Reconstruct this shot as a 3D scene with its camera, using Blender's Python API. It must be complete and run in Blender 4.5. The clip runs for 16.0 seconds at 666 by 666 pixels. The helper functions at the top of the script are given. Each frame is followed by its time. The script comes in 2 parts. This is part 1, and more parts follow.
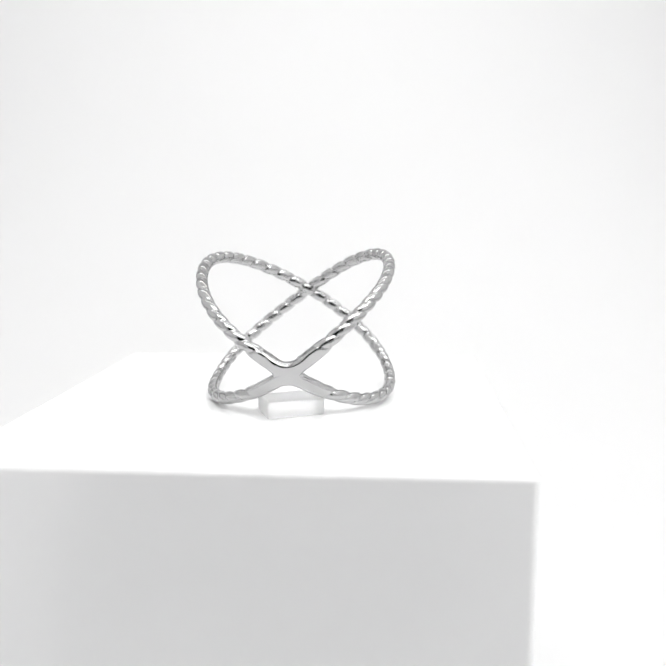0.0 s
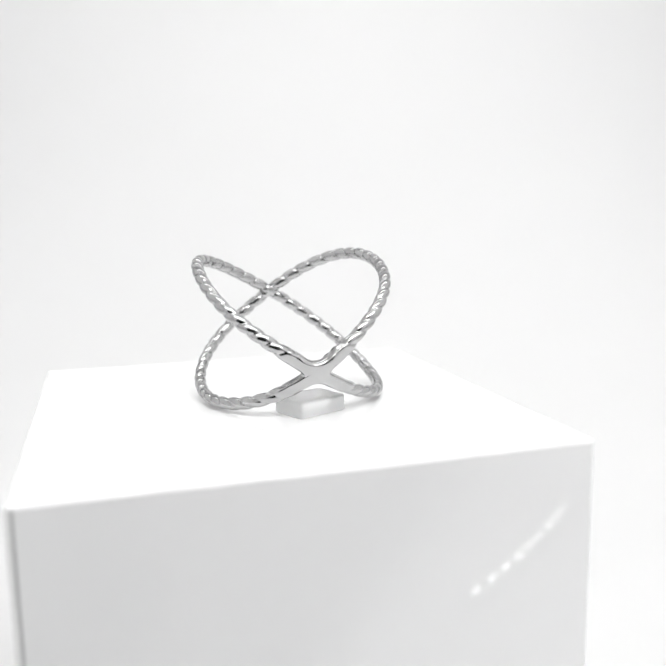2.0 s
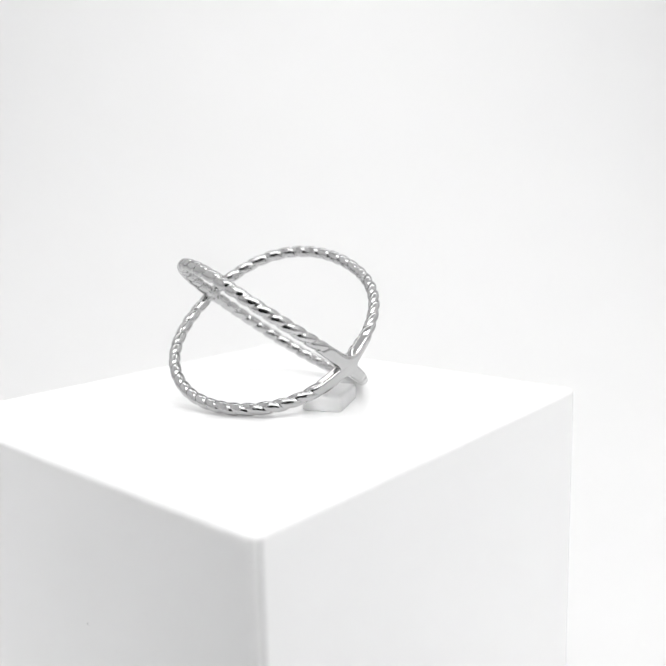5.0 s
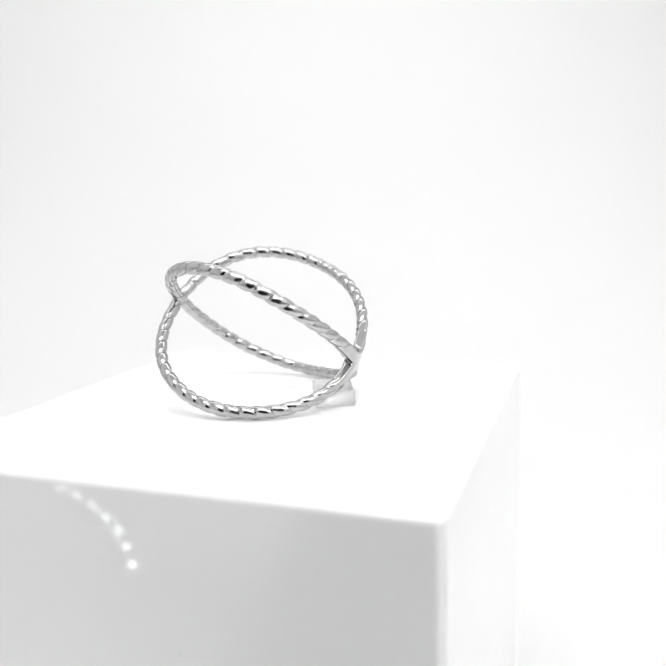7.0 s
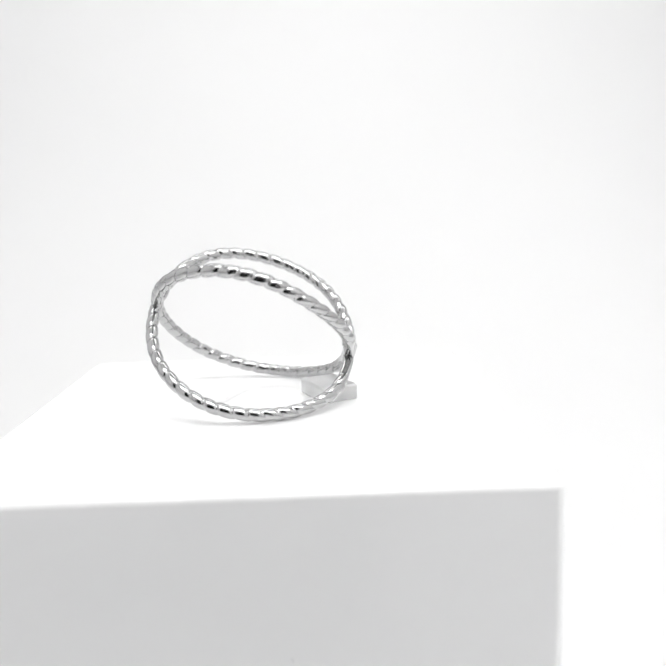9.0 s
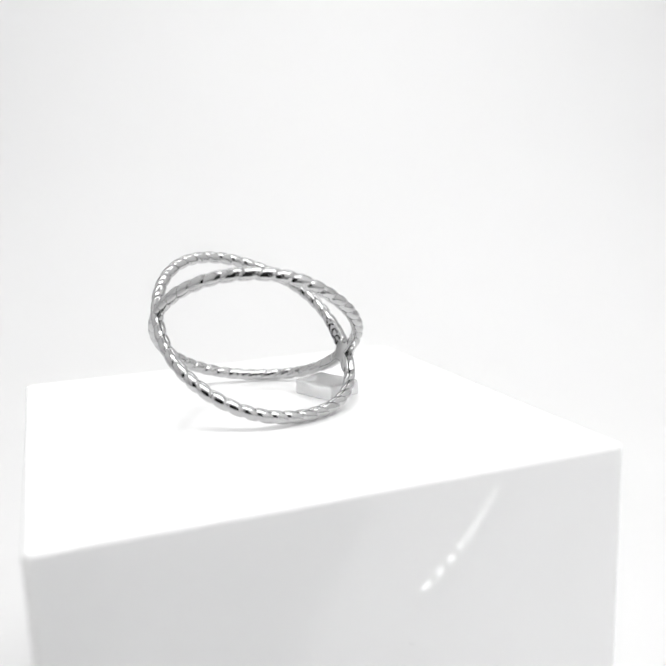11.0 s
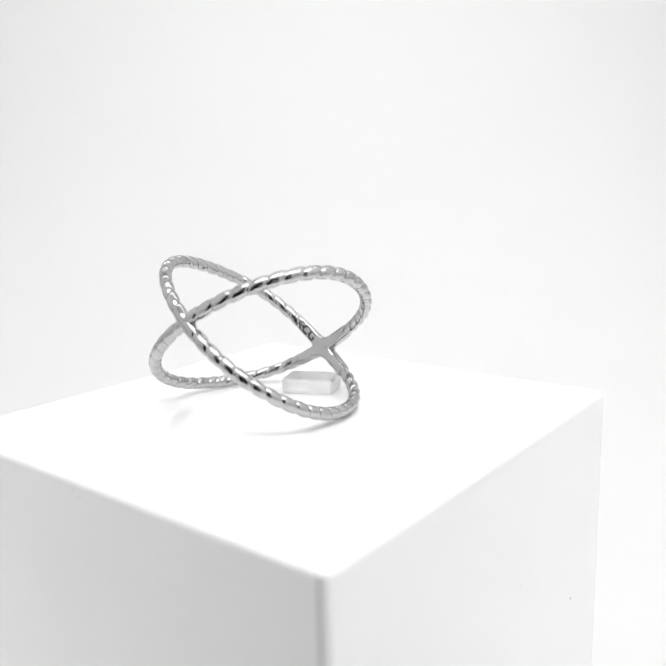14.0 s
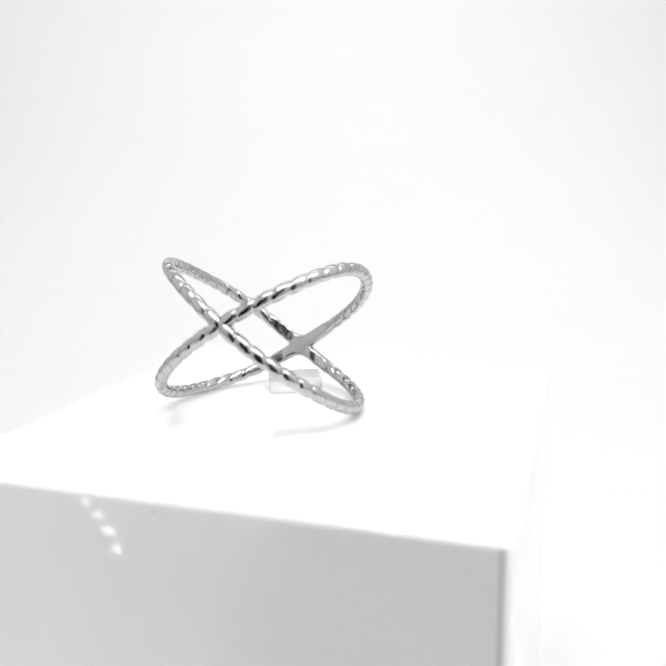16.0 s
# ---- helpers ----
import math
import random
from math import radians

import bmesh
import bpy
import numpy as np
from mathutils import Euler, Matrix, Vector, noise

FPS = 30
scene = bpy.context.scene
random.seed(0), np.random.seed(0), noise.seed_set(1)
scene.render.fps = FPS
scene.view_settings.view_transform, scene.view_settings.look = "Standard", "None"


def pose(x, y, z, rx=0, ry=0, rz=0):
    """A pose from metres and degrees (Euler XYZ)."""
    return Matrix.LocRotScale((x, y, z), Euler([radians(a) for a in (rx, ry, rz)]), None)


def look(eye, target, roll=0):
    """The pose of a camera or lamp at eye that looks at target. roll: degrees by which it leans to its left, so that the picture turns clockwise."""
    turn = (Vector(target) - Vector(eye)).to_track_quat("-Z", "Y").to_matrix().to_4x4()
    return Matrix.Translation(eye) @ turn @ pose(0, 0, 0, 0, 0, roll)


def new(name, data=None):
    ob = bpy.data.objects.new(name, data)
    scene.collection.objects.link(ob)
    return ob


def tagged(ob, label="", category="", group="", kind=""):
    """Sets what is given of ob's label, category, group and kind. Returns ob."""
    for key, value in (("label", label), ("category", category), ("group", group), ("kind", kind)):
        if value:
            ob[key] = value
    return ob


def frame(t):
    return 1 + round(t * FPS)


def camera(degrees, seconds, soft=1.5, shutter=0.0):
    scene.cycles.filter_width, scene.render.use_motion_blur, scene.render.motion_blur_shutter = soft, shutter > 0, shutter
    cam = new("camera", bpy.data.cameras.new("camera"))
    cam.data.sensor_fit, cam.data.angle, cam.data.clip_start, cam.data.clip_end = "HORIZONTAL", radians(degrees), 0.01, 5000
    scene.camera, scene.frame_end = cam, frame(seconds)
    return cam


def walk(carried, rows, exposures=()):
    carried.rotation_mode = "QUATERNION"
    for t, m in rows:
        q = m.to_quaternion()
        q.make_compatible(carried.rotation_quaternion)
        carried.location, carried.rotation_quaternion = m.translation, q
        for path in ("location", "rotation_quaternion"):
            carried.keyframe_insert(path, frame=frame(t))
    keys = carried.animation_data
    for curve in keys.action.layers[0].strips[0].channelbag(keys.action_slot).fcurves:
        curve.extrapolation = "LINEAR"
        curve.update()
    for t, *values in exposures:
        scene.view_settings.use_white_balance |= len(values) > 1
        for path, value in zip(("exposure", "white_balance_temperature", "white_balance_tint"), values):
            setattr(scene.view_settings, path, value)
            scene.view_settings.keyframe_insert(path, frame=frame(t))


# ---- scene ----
# the camera stands close before a slowly turning display cube, and gives way a little on its stand
CUBE = 0.05            # edge of the display cube; its top is the level to which all is set
LEVEL = 0.0508         # height of the cube's top at the turning axis (x = y = 0)
cam = camera(47.37, 16.0, soft=1.7)


def eye(tilt, turn):
    return pose(0, -0.08104, LEVEL + 0.02233, 90 - tilt, 0, turn) @ pose(0, 0, 0, 0, 0, -0.56)


cam.data.dof.use_dof = True
cam.data.dof.focus_distance = 0.081
cam.data.dof.aperture_fstop = 26
walk(cam, [(0, eye(10.421, -3.815)), (2, eye(10.347, -3.704)), (4, eye(10.393, -3.672)), (5.2, eye(10.386, -3.633)),
           (6.4, eye(10.379, -3.644)), (8, eye(10.414, -3.826)), (9.2, eye(10.378, -3.929)), (10.3, eye(10.289, -3.725)),
           (11.4, eye(10.234, -3.377)), (13, eye(10.286, -3.093)), (14.5, eye(10.268, -3.275)), (16, eye(10.352, -3.371))],
     exposures=[(0, 0.0), (1.5, -0.03), (3.5, -0.08), (5.0, -0.06), (7.0, 0.0), (9.0, 0.0), (11.5, -0.06), (12.5, -0.08), (14.5, -0.03), (16.0, 0.0)])

# the turn of the cube, the ring and its foot, in degrees at every half second
TURN = [-83.50, -78.04, -72.59, -67.16, -61.76, -56.40, -51.06, -45.73, -40.38, -35.00, -29.62,
        -24.24, -18.88, -13.57, -8.32, -3.13, 1.99, 7.06, 12.12, 17.23, 22.40, 27.61,
        32.84, 38.07, 43.28, 48.44, 53.54, 58.56, 63.53, 68.45, 73.35, 78.22, 83.09]

# ---- light ----
world = bpy.data.worlds.new("room_light")
scene.world = world
world.use_nodes = True
world.node_tree.nodes["Background"].inputs["Color"].default_value = (1.0, 1.0, 1.0, 1)
world.node_tree.nodes["Background"].inputs["Strength"].default_value = 0.12


def area_lamp(name, where, target, sx, sy, watts):
    data = bpy.data.lights.new(name, "AREA")
    data.shape, data.size, data.size_y, data.energy = "RECTANGLE", sx, sy, watts
    ob = new(name, data)
    ob.matrix_world = look(where, target)
    return ob


# a lamp bar under the tent's roof, over the camera
area_lamp("front_lamp_bar", (0.12, -0.28, 0.69), (0.12, 0.06, 0), 0.76, 0.24, 3.65)
# made-up fill under the roof before the backdrop, added to brighten it evenly
area_lamp("backdrop_fill_lamp", (0.02, 0.30, 0.745), (0.02, 0.30, 0), 0.94, 0.16, 1.42)


# ---- materials ----
def material(name, color, rough, metal=0.0):
    m = bpy.data.materials.new(name)
    m.use_nodes = True
    b = m.node_tree.nodes["Principled BSDF"]
    b.inputs["Base Color"].default_value = (*color, 1)
    b.inputs["Roughness"].default_value = rough
    b.inputs["Metallic"].default_value = metal
    return m, m.node_tree, b


def noise_node(tree, scale, detail=3.0, rough=0.5):
    co = tree.nodes.new("ShaderNodeTexCoord")
    n = tree.nodes.new("ShaderNodeTexNoise")
    n.inputs["Scale"].default_value, n.inputs["Detail"].default_value, n.inputs["Roughness"].default_value = scale, detail, rough
    tree.links.new(co.outputs["Object"], n.inputs["Vector"])
    return n


def ranged(tree, value, lo, hi):
    r = tree.nodes.new("ShaderNodeMapRange")
    r.inputs["To Min"].default_value, r.inputs["To Max"].default_value = lo, hi
    tree.links.new(value, r.inputs["Value"])
    return r.outputs["Result"]


def toned(tree, bsdf, value, a, b):
    mix = tree.nodes.new("ShaderNodeMix")
    mix.data_type = "RGBA"
    mix.inputs["A"].default_value, mix.inputs["B"].default_value = (*a, 1), (*b, 1)
    tree.links.new(value, mix.inputs["Factor"])
    tree.links.new(mix.outputs["Result"], bsdf.inputs["Base Color"])


def bumped(tree, bsdf, height, strength, distance):
    bump = tree.nodes.new("ShaderNodeBump")
    bump.inputs["Strength"].default_value, bump.inputs["Distance"].default_value = strength, distance
    tree.links.new(height, bump.inputs["Height"])
    tree.links.new(bump.outputs["Normal"], bsdf.inputs["Normal"])


def make_fabric(name, lo, hi):
    m, tree, b = material(name, hi, 0.95)
    b.inputs["Specular IOR Level"].default_value = 0.1
    soft = noise_node(tree, 9.0, 2.0)
    fine = noise_node(tree, 1800.0, 2.0)
    toned(tree, b, soft.outputs["Fac"], lo, hi)
    bumped(tree, b, fine.outputs["Fac"], 0.15, 0.0002)
    return m


# tone of the added floor sheet that dims the cube's sides
SHADE_SHEET = make_fabric("shade_sheet_grey", (0.17, 0.17, 0.17), (0.22, 0.22, 0.22))
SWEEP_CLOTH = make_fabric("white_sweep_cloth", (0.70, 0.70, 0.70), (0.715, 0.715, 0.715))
FABRIC = make_fabric("white_tent_cloth", (0.94, 0.94, 0.94), (0.95, 0.95, 0.95))


def make_acrylic():
    m, tree, b = material("white_acrylic", (0.93, 0.93, 0.93), 0.12)
    b.inputs["IOR"].default_value = 1.7
    big = noise_node(tree, 60.0, 3.0)
    small = noise_node(tree, 900.0, 4.0)
    toned(tree, b, big.outputs["Fac"], (0.925, 0.925, 0.925), (0.94, 0.94, 0.94))
    tree.links.new(ranged(tree, small.outputs["Fac"], 0.01, 0.035), b.inputs["Roughness"])
    bumped(tree, b, big.outputs["Fac"], 0.05, 0.0004)
    return m


ACRYLIC = make_acrylic()


def make_silver():
    m, tree, b = material("polished_white_metal", (0.56, 0.56, 0.56), 0.12, 1.0)
    big = noise_node(tree, 500.0, 3.0)
    small = noise_node(tree, 4000.0, 4.0)
    toned(tree, b, big.outputs["Fac"], (0.41, 0.41, 0.41), (0.48, 0.48, 0.48))
    tree.links.new(ranged(tree, small.outputs["Fac"], 0.03, 0.10), b.inputs["Roughness"])
    bumped(tree, b, big.outputs["Fac"], 0.12, 0.0001)
    return m


SILVER = make_silver()


def make_clear():
    m, tree, b = material("clear_acrylic", (0.97, 0.97, 0.97), 0.1)
    b.inputs["IOR"].default_value = 1.49
    b.inputs["Transmission Weight"].default_value = 0.95
    n = noise_node(tree, 700.0, 3.0)
    tree.links.new(ranged(tree, n.outputs["Fac"], 0.28, 0.42), b.inputs["Roughness"])
    bumped(tree, b, n.outputs["Fac"], 0.05, 0.0002)
    return m


CLEAR = make_clear()
GLUE, _, _ = material("glue_line", (0.56, 0.56, 0.56), 0.3)
DUST, _, _ = material("dust", (0.12, 0.12, 0.12), 0.9)
DARK, _, _ = material("engraved_dark", (0.04, 0.04, 0.04), 0.6, 0.6)


# ---- mesh helpers ----
def mesh_of(name, verts, faces, mat, smooth=True):
    me = bpy.data.meshes.new(name)
    me.from_pydata([tuple(v) for v in verts], [], faces)
    me.materials.append(mat)
    bm = bmesh.new()
    bm.from_mesh(me)
    bmesh.ops.recalc_face_normals(bm, faces=bm.faces)
    bm.to_mesh(me)
    bm.free()
    if smooth:
        me.polygons.foreach_set("use_smooth", [True] * len(me.polygons))
    me.update()
    return me


def part(name, me, parent, label=""):
    ob = new(name, me)
    ob.parent = parent
    return tagged(ob, label)


def box_mesh(name, lo, hi, mat, bevel=0.0, segments=3):
    bm = bmesh.new()
    bmesh.ops.create_cube(bm, size=1)
    lo, hi = Vector(lo), Vector(hi)
    for v in bm.verts:
        v.co = Vector([(lo[i] + hi[i]) / 2 + v.co[i] * (hi[i] - lo[i]) for i in range(3)])
    if bevel:
        bmesh.ops.bevel(bm, geom=list(bm.edges), offset=bevel, segments=segments, profile=0.5, affect="EDGES")
    me = bpy.data.meshes.new(name)
    bm.to_mesh(me)
    bm.free()
    me.materials.append(mat)
    if bevel:
        me.polygons.foreach_set("use_smooth", [len(p.vertices) > 4 or p.area < 0.25 * max(q.area for q in me.polygons) for p in me.polygons])
    return me


# ---- the light tent: one sweep for floor and back, walls, ceiling, front with an opening ----
TX, TY0, TY1, TZ = 0.50, -0.42, 0.55, 0.76


def sweep():
    prof = [(TY0, 0.0)]
    r = 0.48
    for i in range(33):
        a = math.pi / 2 * i / 32
        prof.append((TY1 - r + r * math.sin(a), r - r * math.cos(a)))
    prof.append((TY1, TZ))
    verts, faces = [], []
    for y, z in prof:
        verts += [(-TX, y, z), (TX, y, z)]
    k = len(prof)
    for y, z in prof:
        verts += [(-TX, y + 0.004, z - 0.004), (TX, y + 0.004, z - 0.004)]
    for i in range(k - 1):
        faces.append((2 * i, 2 * i + 1, 2 * i + 3, 2 * i + 2))
        o = 2 * k
        faces.append((o + 2 * i, o + 2 * i + 2, o + 2 * i + 3, o + 2 * i + 1))
    o = 2 * k
    e = 2 * k - 2
    faces += [(0, o, o + 1, 1), (e, e + 1, o + e + 1, o + e)]
    for i in range(k - 1):
        faces += [(2 * i, 2 * i + 2, o + 2 * i + 2, o + 2 * i), (2 * i + 1, o + 2 * i + 1, o + 2 * i + 3, 2 * i + 3)]
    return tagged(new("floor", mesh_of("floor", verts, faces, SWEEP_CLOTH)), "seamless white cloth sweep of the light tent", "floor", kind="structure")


sweep()


def wall(name, lo, hi, label):
    return tagged(new(name, box_mesh(name, lo, hi, FABRIC)), label, "wall", kind="structure")


wall("wall_west", (-TX - 0.006, TY0, -0.004), (-TX - 0.001, TY1 + 0.01, TZ), "plain white cloth side of the light tent")
wall("wall_east", (TX + 0.001, TY0, -0.004), (TX + 0.006, TY1 + 0.01, TZ), "plain white cloth side of the light tent")
tagged(new("ceiling", box_mesh("ceiling", (-TX - 0.006, TY0, TZ + 0.001), (TX + 0.006, TY1 + 0.01, TZ + 0.006), FABRIC)),
       "white cloth roof of the light tent", "ceiling", kind="structure")
# the front cloth, with the opening through which the camera looks
OPEN = (-0.20, 0.18, 0.02, 0.36)


def front_wall():
    x0, x1, z0, z1 = OPEN
    a, b = -TX - 0.006, TX + 0.006
    y0, y1 = TY0 - 0.005, TY0 - 0.001
    verts, faces = [], []
    for y in (y0, y1):
        verts += [(a, y, -0.004), (b, y, -0.004), (b, y, TZ + 0.006), (a, y, TZ + 0.006),
                  (x0, y, z0), (x1, y, z0), (x1, y, z1), (x0, y, z1)]
    for o in (0, 8):
        faces += [(o + i, o + (i + 1) % 4, o + 4 + (i + 1) % 4, o + 4 + i) for i in range(4)]
    faces += [(i, (i + 1) % 4, 8 + (i + 1) % 4, 8 + i) for i in range(4)]
    faces += [(4 + i, 4 + (i + 1) % 4, 12 + (i + 1) % 4, 12 + i) for i in range(4)]
    return tagged(new("wall_south", mesh_of("wall_south", verts, faces, FABRIC, False)),
                  "white cloth front of the tent with an opening", "wall", kind="structure")


front_wall()


# unseen grey sheet added on the floor under the camera to darken the cube
def shade_sheet():
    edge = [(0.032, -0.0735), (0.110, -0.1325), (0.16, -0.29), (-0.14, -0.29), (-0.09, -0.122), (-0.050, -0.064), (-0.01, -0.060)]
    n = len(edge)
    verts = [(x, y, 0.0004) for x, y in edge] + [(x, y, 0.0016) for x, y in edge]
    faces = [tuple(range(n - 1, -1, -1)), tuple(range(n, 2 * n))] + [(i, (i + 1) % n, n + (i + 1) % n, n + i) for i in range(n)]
    return tagged(new("shade_sheet", mesh_of("shade_sheet", verts, faces, SHADE_SHEET, False)), "unseen grey sheet on the floor, added to darken the cube's sides", "cloth")


shade_sheet()


# the dark telephone that films stands just behind the lens; only mirrored in cube and ring
PHONE, _, _ = material("dark_glass", (0.012, 0.012, 0.013), 0.25)


def phone():
    thing = tagged(new("phone"), "dark upright phone standing on the added grey sheet", "phone")
    part("case", box_mesh("case", (-0.063, -0.0985, 0.0016), (0.009, -0.0905, 0.087), PHONE, 0.003, 4), thing)
    part("camera_bump", box_mesh("camera_bump", (-0.008, -0.0906, 0.062), (0.007, -0.0890, 0.084), PHONE, 0.0007, 3), thing)
    return thing


phone()


# two short strips of small lamps on the floor, mirrored in the cube's sides
LED, led_tree, led_b = material("lit_diode", (1, 1, 1), 0.4)
led_b.inputs["Emission Color"].default_value = (1, 1, 1, 1)
led_b.inputs["Emission Strength"].default_value = 6.0
STRIP, _, _ = material("strip_backing", (0.55, 0.55, 0.55), 0.5)


def led_strip(a, b, sag, count, grow):
    a, b = Vector((*a, 0.0)), Vector((*b, 0.0))
    along = b - a
    side = Vector((-along.y, along.x, 0)).normalized()

    def at(u):
        return a + along * u + side * sag * 4 * u * (1 - u)

    strip = tagged(new("led_strip"), "short bent strip of small lit lamps on the floor", "led strip")
    verts, faces = [], []
    for i in range(25):
        p = at(i / 24)
        verts += [p + side * 0.002 + Vector((0, 0, 0.0003)), p - side * 0.002 + Vector((0, 0, 0.0003)),
                  p - side * 0.002 + Vector((0, 0, 0.0009)), p + side * 0.002 + Vector((0, 0, 0.0009))]
    for i in range(24):
        faces += [(4 * i + j, 4 * i + (j + 1) % 4, 4 * i + 4 + (j + 1) % 4, 4 * i + 4 + j) for j in range(4)]
    faces += [(0, 1, 2, 3), (96, 97, 98, 99)]
    part("backing", mesh_of("backing", verts, faces, STRIP, False), strip)
    bead = box_mesh("diode", (-0.0014 * grow, -0.0008 * grow, 0.0009), (0.0014 * grow, 0.0008 * grow, 0.0017), LED, 0.0003, 2)
    for i in range(count):
        ob = part("diode", bead, strip)
        ob.location = at((i + 0.5) / count)
        ob.rotation_euler = (0, 0, math.atan2(along.y, along.x))
    return strip


led_strip((-0.0835, -0.0665), (-0.143, -0.0795), 0.0046, 7, 0.9)
led_strip((0.0625, -0.0752), (0.115, -0.0995), 0.0012, 9, 0.65)

# ---- the display cube ----
CUBE_SX, CUBE_SY = 0.05, 0.04996
TILT = Matrix(((1, 0, -0.02063, 0), (0, 1, 0.00878, 0), (0.02063, -0.00878, 1, 0), (0, 0, 0, 1)))
CUBE_POSE = (Matrix.Translation((-0.00250, -0.00087, LEVEL - 0.00004)) @ Matrix.LocRotScale((0, 0, 0), TILT.to_quaternion(), None)
             @ pose(0, 0, -CUBE, 0, 0, 74.989))


def display_cube():
    hx, hy = CUBE_SX / 2, CUBE_SY / 2
    me = box_mesh("display_cube", (-hx, -hy, 0), (hx, hy, CUBE), ACRYLIC, 0.00065, 5)
    cube = tagged(new("display_cube", me), "glossy white acrylic display cube under the ring", "display cube")
    # the glued joints beside the upright edges
    for sx in (-1,):
        for sy in (-1, 1):
            xs = sorted((sx * (hx - 0.00050), sx * (hx - 0.00078)))
            ys = sorted((sy * (hy - 0.0002), sy * (hy + 0.000006)))
            part("joint", box_mesh("joint", (xs[0], ys[0], 0.0005), (xs[1], ys[1], CUBE - 0.00045), GLUE), cube, "greyish glued joint")
    # specks of dust and small chips: face (axis, side), place along it, depth under the top, size
    for axis, side, along, down, size in ((0, -1, -0.0166, 0.0215, 0.00016), (1, 1, 0.0022, 0.0012, 0.00007), (1, 1, 0.0013, 0.0014, 0.00006),
                                          (1, 1, 0.0018, 0.0009, 0.00005), (0, -1, -0.0035, 0.0140, 0.00007)):
        bm = bmesh.new()
        bmesh.ops.create_icosphere(bm, subdivisions=1, radius=size)
        for v in bm.verts:
            v.co *= 0.8 + 0.4 * noise.noise(v.co * 9000 + Vector((along * 999, 0, 0)))
            v.co[axis] *= 0.3
            v.co.z *= 1.5
        speck = bpy.data.meshes.new("dust_speck")
        bm.to_mesh(speck)
        bm.free()
        speck.materials.append(DUST)
        ob = part("dust_speck", speck, cube, "tiny dark speck of dust")
        ob.location = (side * hx, along, CUBE - down) if axis == 0 else (along, side * hy, CUBE - down)
    return cube


cube = display_cube()

# ---- the ring: two twisted wire bands that cross at a flat plate and again on the far side ----
RING_POSE = (Matrix.Translation((-0.00277, 0.00215, LEVEL + 0.00736)) @ pose(0, 0, 0, 0, 0, -13.920)
             @ pose(0, 0, 0, -0.635) @ pose(0, 0, 0, 0, 16.187))
RAD, RISE, LONG = 0.01003, 0.00654, 1.0679
# slight irregularities of the two hand-bent bands: (wave, share in cosine, share in sine), in hundredths of a millimetre
BENT_R = {1: ((0, 10, 0), (2, 13, -26), (3, 2, -3), (4, -10, -3)), -1: ((0, 23, 0), (2, -7, 22), (3, 0, 1), (4, -9, 1))}
BENT_Z = {1: ((0, 52, 0), (1, 15, 58), (2, -9, -19), (3, 2, 16), (4, -9, 3)), -1: ((0, 44, 0), (1, -8, 7), (2, -8, 15), (3, 10, 6), (4, 2, -8))}


def waves(table, a):
    return sum(c * math.cos(n * a) + s * math.sin(n * a) for n, c, s in table) * 1e-5


def band_point(a, b, dr=0.0, dz=0.0):
    """A point on band b (1 or -1) at the angle a; the plate lies at a = 0."""
    r = RAD + waves(BENT_R[b], a) + dr
    return Vector((r * math.cos(a) * LONG, r * math.sin(a), b * RISE * math.sin(a) + waves(BENT_Z[b], a) + dz))


TWISTS = 21.5
WIRE, GROOVE = 0.00069, 0.25


def eased(x):
    x = min(1.0, max(0.0, x))
    return x * x * (3 - 2 * x)


def twisted_band(b, ring):
    """A band that is cast like a rope: a twine of two strands near the plate, a row of notched beads beyond, smooth and flat at the plate."""
    n, k = 1100, 40
    verts, faces = [], []
    for i in range(n):
        a = 2 * math.pi * i / n
        off = min(a, 2 * math.pi - a)
        flat = 1 - eased((off - 0.22) / 0.22)
        far = eased((off - 0.9) / 0.7)
        c = band_point(a, b)
        tan = (band_point(a + 1e-3, b) - band_point(a - 1e-3, b)).normalized()
        out = Vector((c.x, c.y, 0)).normalized()
        out = (out - tan * out.dot(tan)).normalized()
        side = tan.cross(out)
        wear = (1 + 0.12 * noise.noise(c * 700)) * (1 - flat)
        drift = 0.30 * noise.noise(c * 400)
        for j in range(k):
            q = 2 * math.pi * j / k
            twine = 1 - abs(math.cos(q - b * TWISTS * a + drift))
            notch = 1 - abs(math.cos(q / 2 - b * TWISTS * a + drift))
            groove = GROOVE * ((1 - far) * twine ** 1.4 + far * notch ** 1.9)
            r = WIRE * (1 - wear * groove) * (1 + 0.010 * noise.noise(c * 1500 + out * q))
            cq, sq = math.cos(q), math.sin(q)
            p = 2 + 3.5 * flat
            r /= (abs(cq) ** p + abs(sq) ** p) ** (1 / p)
            verts.append(c + out * cq * r * (0.95 - 0.17 * flat) + side * sq * r)
    for i in range(n):
        for j in range(k):
            o, e = i * k, (i + 1) % n * k
            faces.append((o + j, o + (j + 1) % k, e + (j + 1) % k, e + j))
    return part("twisted_band", mesh_of("twisted_band", verts, faces, SILVER), ring, "rope-like twisted metal band")


def smooth_max(a, b, k):
    h = max(k - abs(a - b), 0) / k
    return max(a, b) + h * h * k / 4


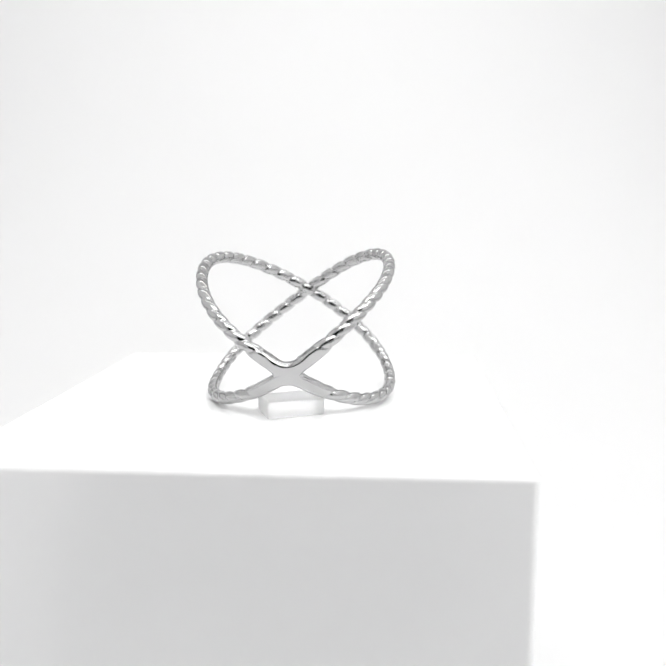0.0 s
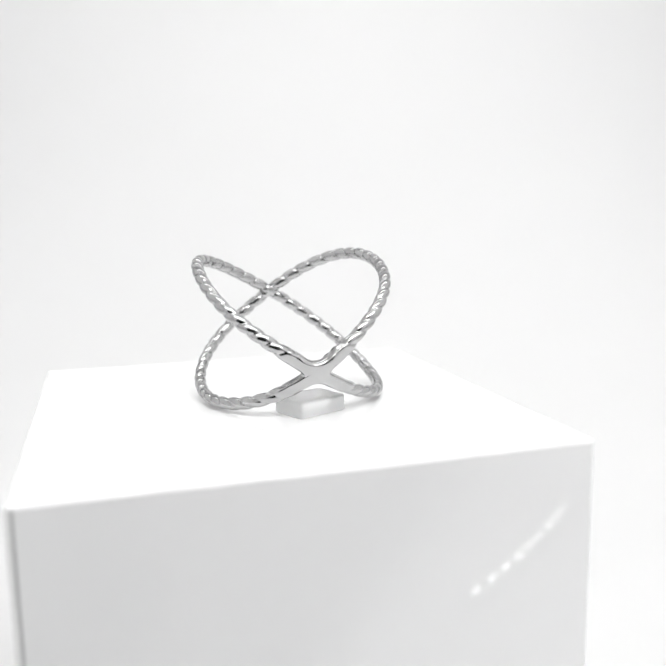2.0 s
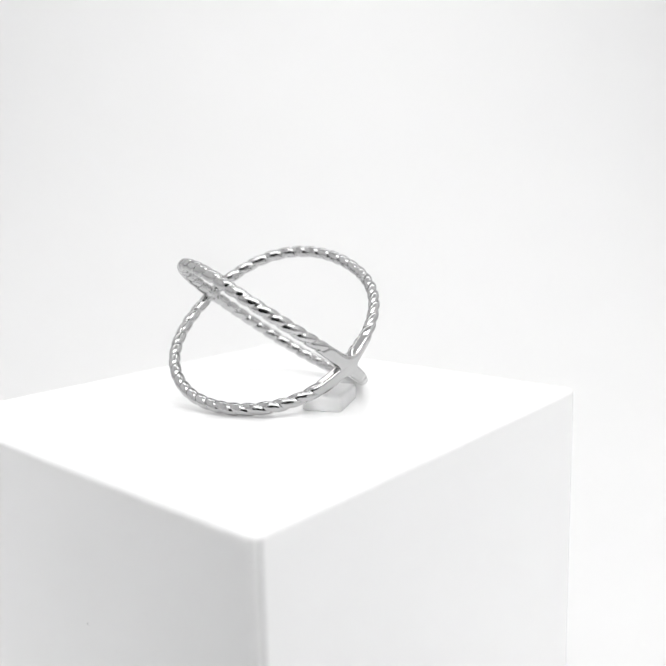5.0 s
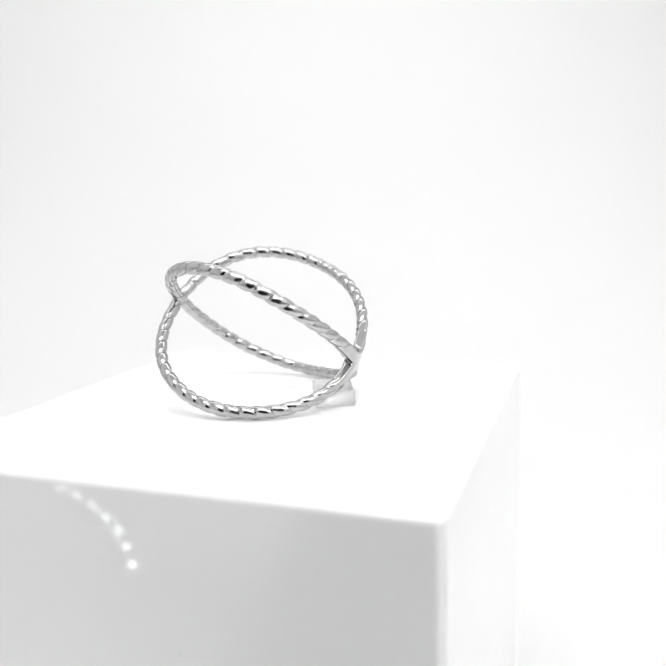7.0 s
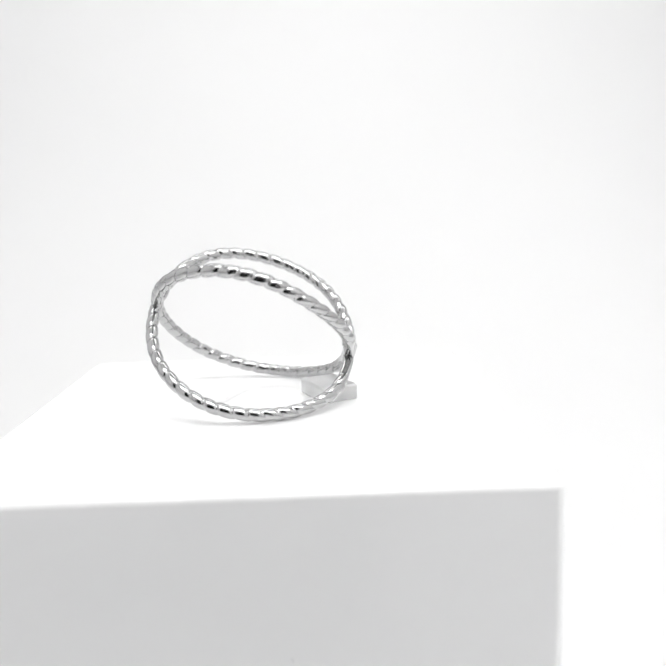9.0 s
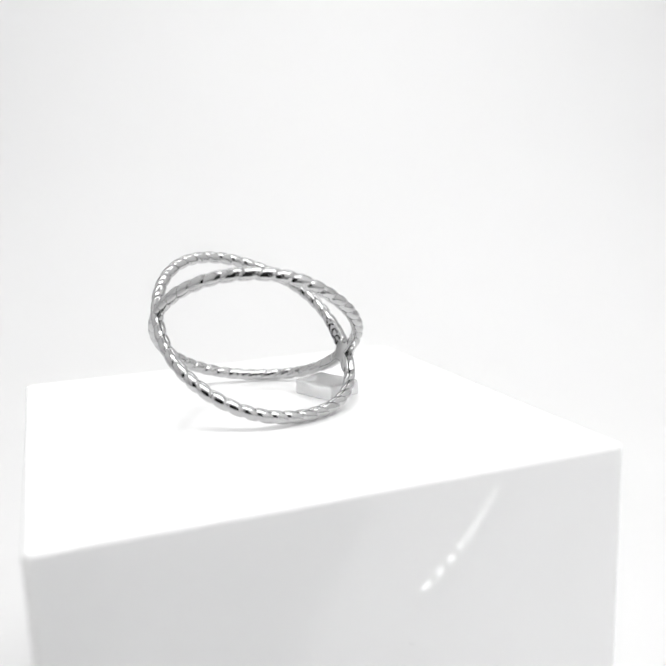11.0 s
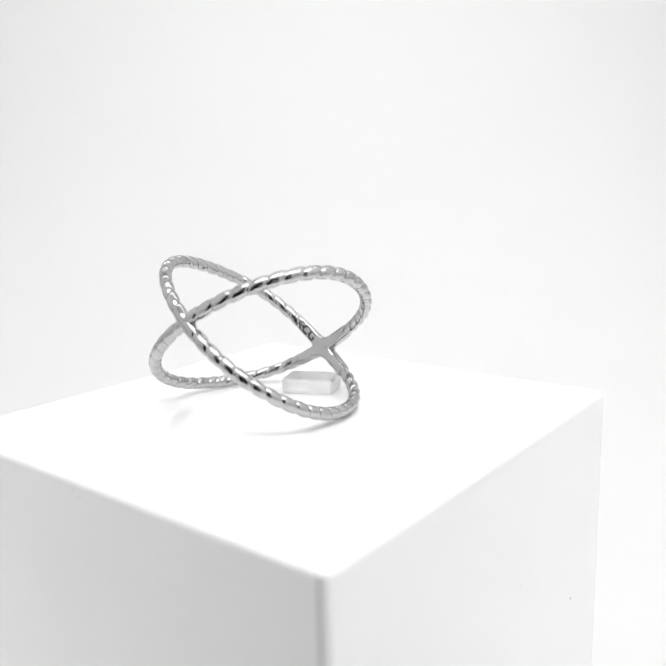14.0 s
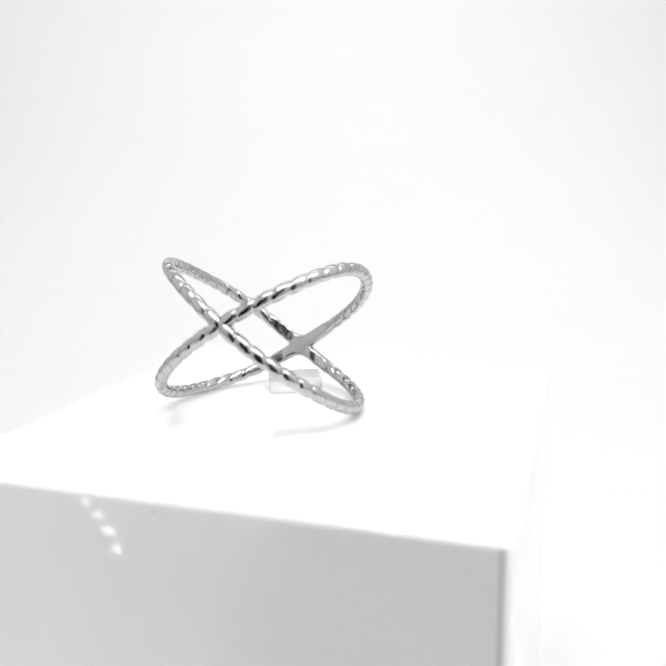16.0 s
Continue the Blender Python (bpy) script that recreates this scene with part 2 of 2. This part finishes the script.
def plate(ring):
    """The web that fills the crossing: two V-shaped halves that meet in the middle line and part where the arms part."""
    cols, rows, reach = 64, 10, 0.25
    half, deep = 0.00072, 0.00060
    verts, faces = [], []
    for sign in (1, -1):
        base = len(verts)
        gaps = []
        for i in range(cols + 1):
            a = -reach + 2 * reach * i / cols
            zp, zm = band_point(a, 1).z, band_point(a, -1).z
            mid = (zp + zm) / 2
            hw = half * math.hypot(1, RISE / RAD) * (1 - 0.10 * (abs(a) / reach) ** 3)
            d = abs(zp - zm) / 2
            far = smooth_max(d, -d, 0.0014) + hw
            near = max(0.0, d - hw)
            gaps.append(near)
            parted = min(1.0, near / 0.0002)
            sink = 1 - 0.48 * eased((abs(a) - 0.13) / 0.12)
            c = (band_point(a, 1) + band_point(a, -1)) / 2
            out = Vector((c.x, c.y, 0)).normalized()
            for face in (1, -1):
                for j in range(rows + 1):
                    u = j / rows
                    z = mid + sign * (near + (far - near) * u)
                    edge = 1 - 0.5 * max(0, (u - 0.8) / 0.2) ** 2
                    edge *= 1 - 0.5 * parted * max(0, (0.2 - u) / 0.2) ** 2
                    verts.append(Vector((c.x, c.y, z)) + out * face * deep * edge * sink)
        w = rows + 1
        for i in range(cols):
            p, q = base + i * 2 * w, base + (i + 1) * 2 * w
            for j in range(rows):
                faces.append((p + j, p + j + 1, q + j + 1, q + j))
                faces.append((p + w + j, q + w + j, q + w + j + 1, p + w + j + 1))
            faces.append((p + rows, p + w + rows, q + w + rows, q + rows))
            if gaps[i] > 0 or gaps[i + 1] > 0:
                faces.append((p, q, q + w, p + w))
        for o in (base, base + cols * 2 * w):
            for j in range(rows):
                faces.append((o + j, o + w + j, o + w + j + 1, o + j + 1))
    me = mesh_of("cross_plate", verts, faces, SILVER)
    bm = bmesh.new()
    bm.from_mesh(me)
    bmesh.ops.remove_doubles(bm, verts=bm.verts, dist=1e-7)
    bmesh.ops.recalc_face_normals(bm, faces=bm.faces)
    bm.to_mesh(me)
    bm.free()
    return part("cross_plate", me, ring, "smooth flat silver cross where the bands meet")


def on_inner_face(u, v, lift):
    """A place on the inside of the upper arm: u along it from the plate's middle, v across it."""
    a = u / (RAD * math.hypot(1, RISE / RAD))
    c = band_point(a, 1)
    tan = (band_point(a + 1e-3, 1) - band_point(a - 1e-3, 1)).normalized()
    out = Vector((c.x, c.y, 0)).normalized()
    out = (out - tan * out.dot(tan)).normalized()
    bowed = eased((abs(a) - 0.22) / 0.22)
    depth = 0.00063 - bowed * (0.00061 - math.sqrt(0.00064 ** 2 - min(abs(v), 0.0006) ** 2))
    return c - tan.cross(out) * v - out * (depth + lift)


def engraving(owner):
    """The stamped mark on the inside of one arm: three letters, and bars for what is worn away."""
    at = 0.00175
    for word in ("G", "C", "K"):
        data = bpy.data.curves.new("letter", "FONT")
        data.body, data.size, data.align_x, data.align_y, data.resolution_u = word, 0.00150, "CENTER", "CENTER", 3
        ob = bpy.data.objects.new("letter", data)
        me = bpy.data.meshes.new_from_object(ob)
        verts = [on_inner_face(at - v.co.x, v.co.y, 0.00001) for v in me.vertices]
        faces = [tuple(p.vertices) for p in me.polygons]
        bpy.data.objects.remove(ob)
        part("letter", mesh_of("letter", verts, faces, DARK, False), owner, "stamped dark letter")
        at += 0.00105
    for wide, tall in ((0.00022, 0.0005), (0.00020, 0.0004)):
        grid = [on_inner_face(at + dx * wide, dy * tall / 2, lift) for lift in (0.0, -0.00008) for dx, dy in ((-0.5, -1), (0.5, -1), (0.5, 1), (-0.5, 1))]
        faces = [(0, 1, 2, 3), (7, 6, 5, 4)] + [(i, (i + 1) % 4, 4 + (i + 1) % 4, 4 + i) for i in range(4)]
        part("mark", mesh_of("mark", grid, faces, DARK, False), owner, "worn stamped bar")
        at += 0.0007


def finger_ring():
    ring = tagged(new("finger_ring"), "polished silver ring of two crossing twisted bands", "ring")
    for b in (1, -1):
        twisted_band(b, ring)
    engraving(plate(ring))
    return ring


ring = finger_ring()

# ---- the small clear foot on which the plate leans ----
FOOT_POSE = Matrix.Translation((0.0050, -0.0001, LEVEL + 0.00012)) @ Matrix.LocRotScale((0, 0, 0), TILT.to_quaternion(), None) @ pose(0, 0, 0, 0, 0, 9)


def ring_foot():
    me = box_mesh("ring_stand", (-0.0019, -0.0029, 0), (0.0024, 0.0031, 0.00175), CLEAR, 0.0003)
    return tagged(new("ring_stand", me), "small clear acrylic block that props up the ring", "ring stand")


foot = ring_foot()


# ---- the turning ----
def motions():
    for thing, at in ((cube, CUBE_POSE), (ring, RING_POSE), (foot, FOOT_POSE)):
        walk(thing, [(0.5 * i, pose(0, 0, 0, 0, 0, a) @ at) for i, a in enumerate(TURN)])


motions()
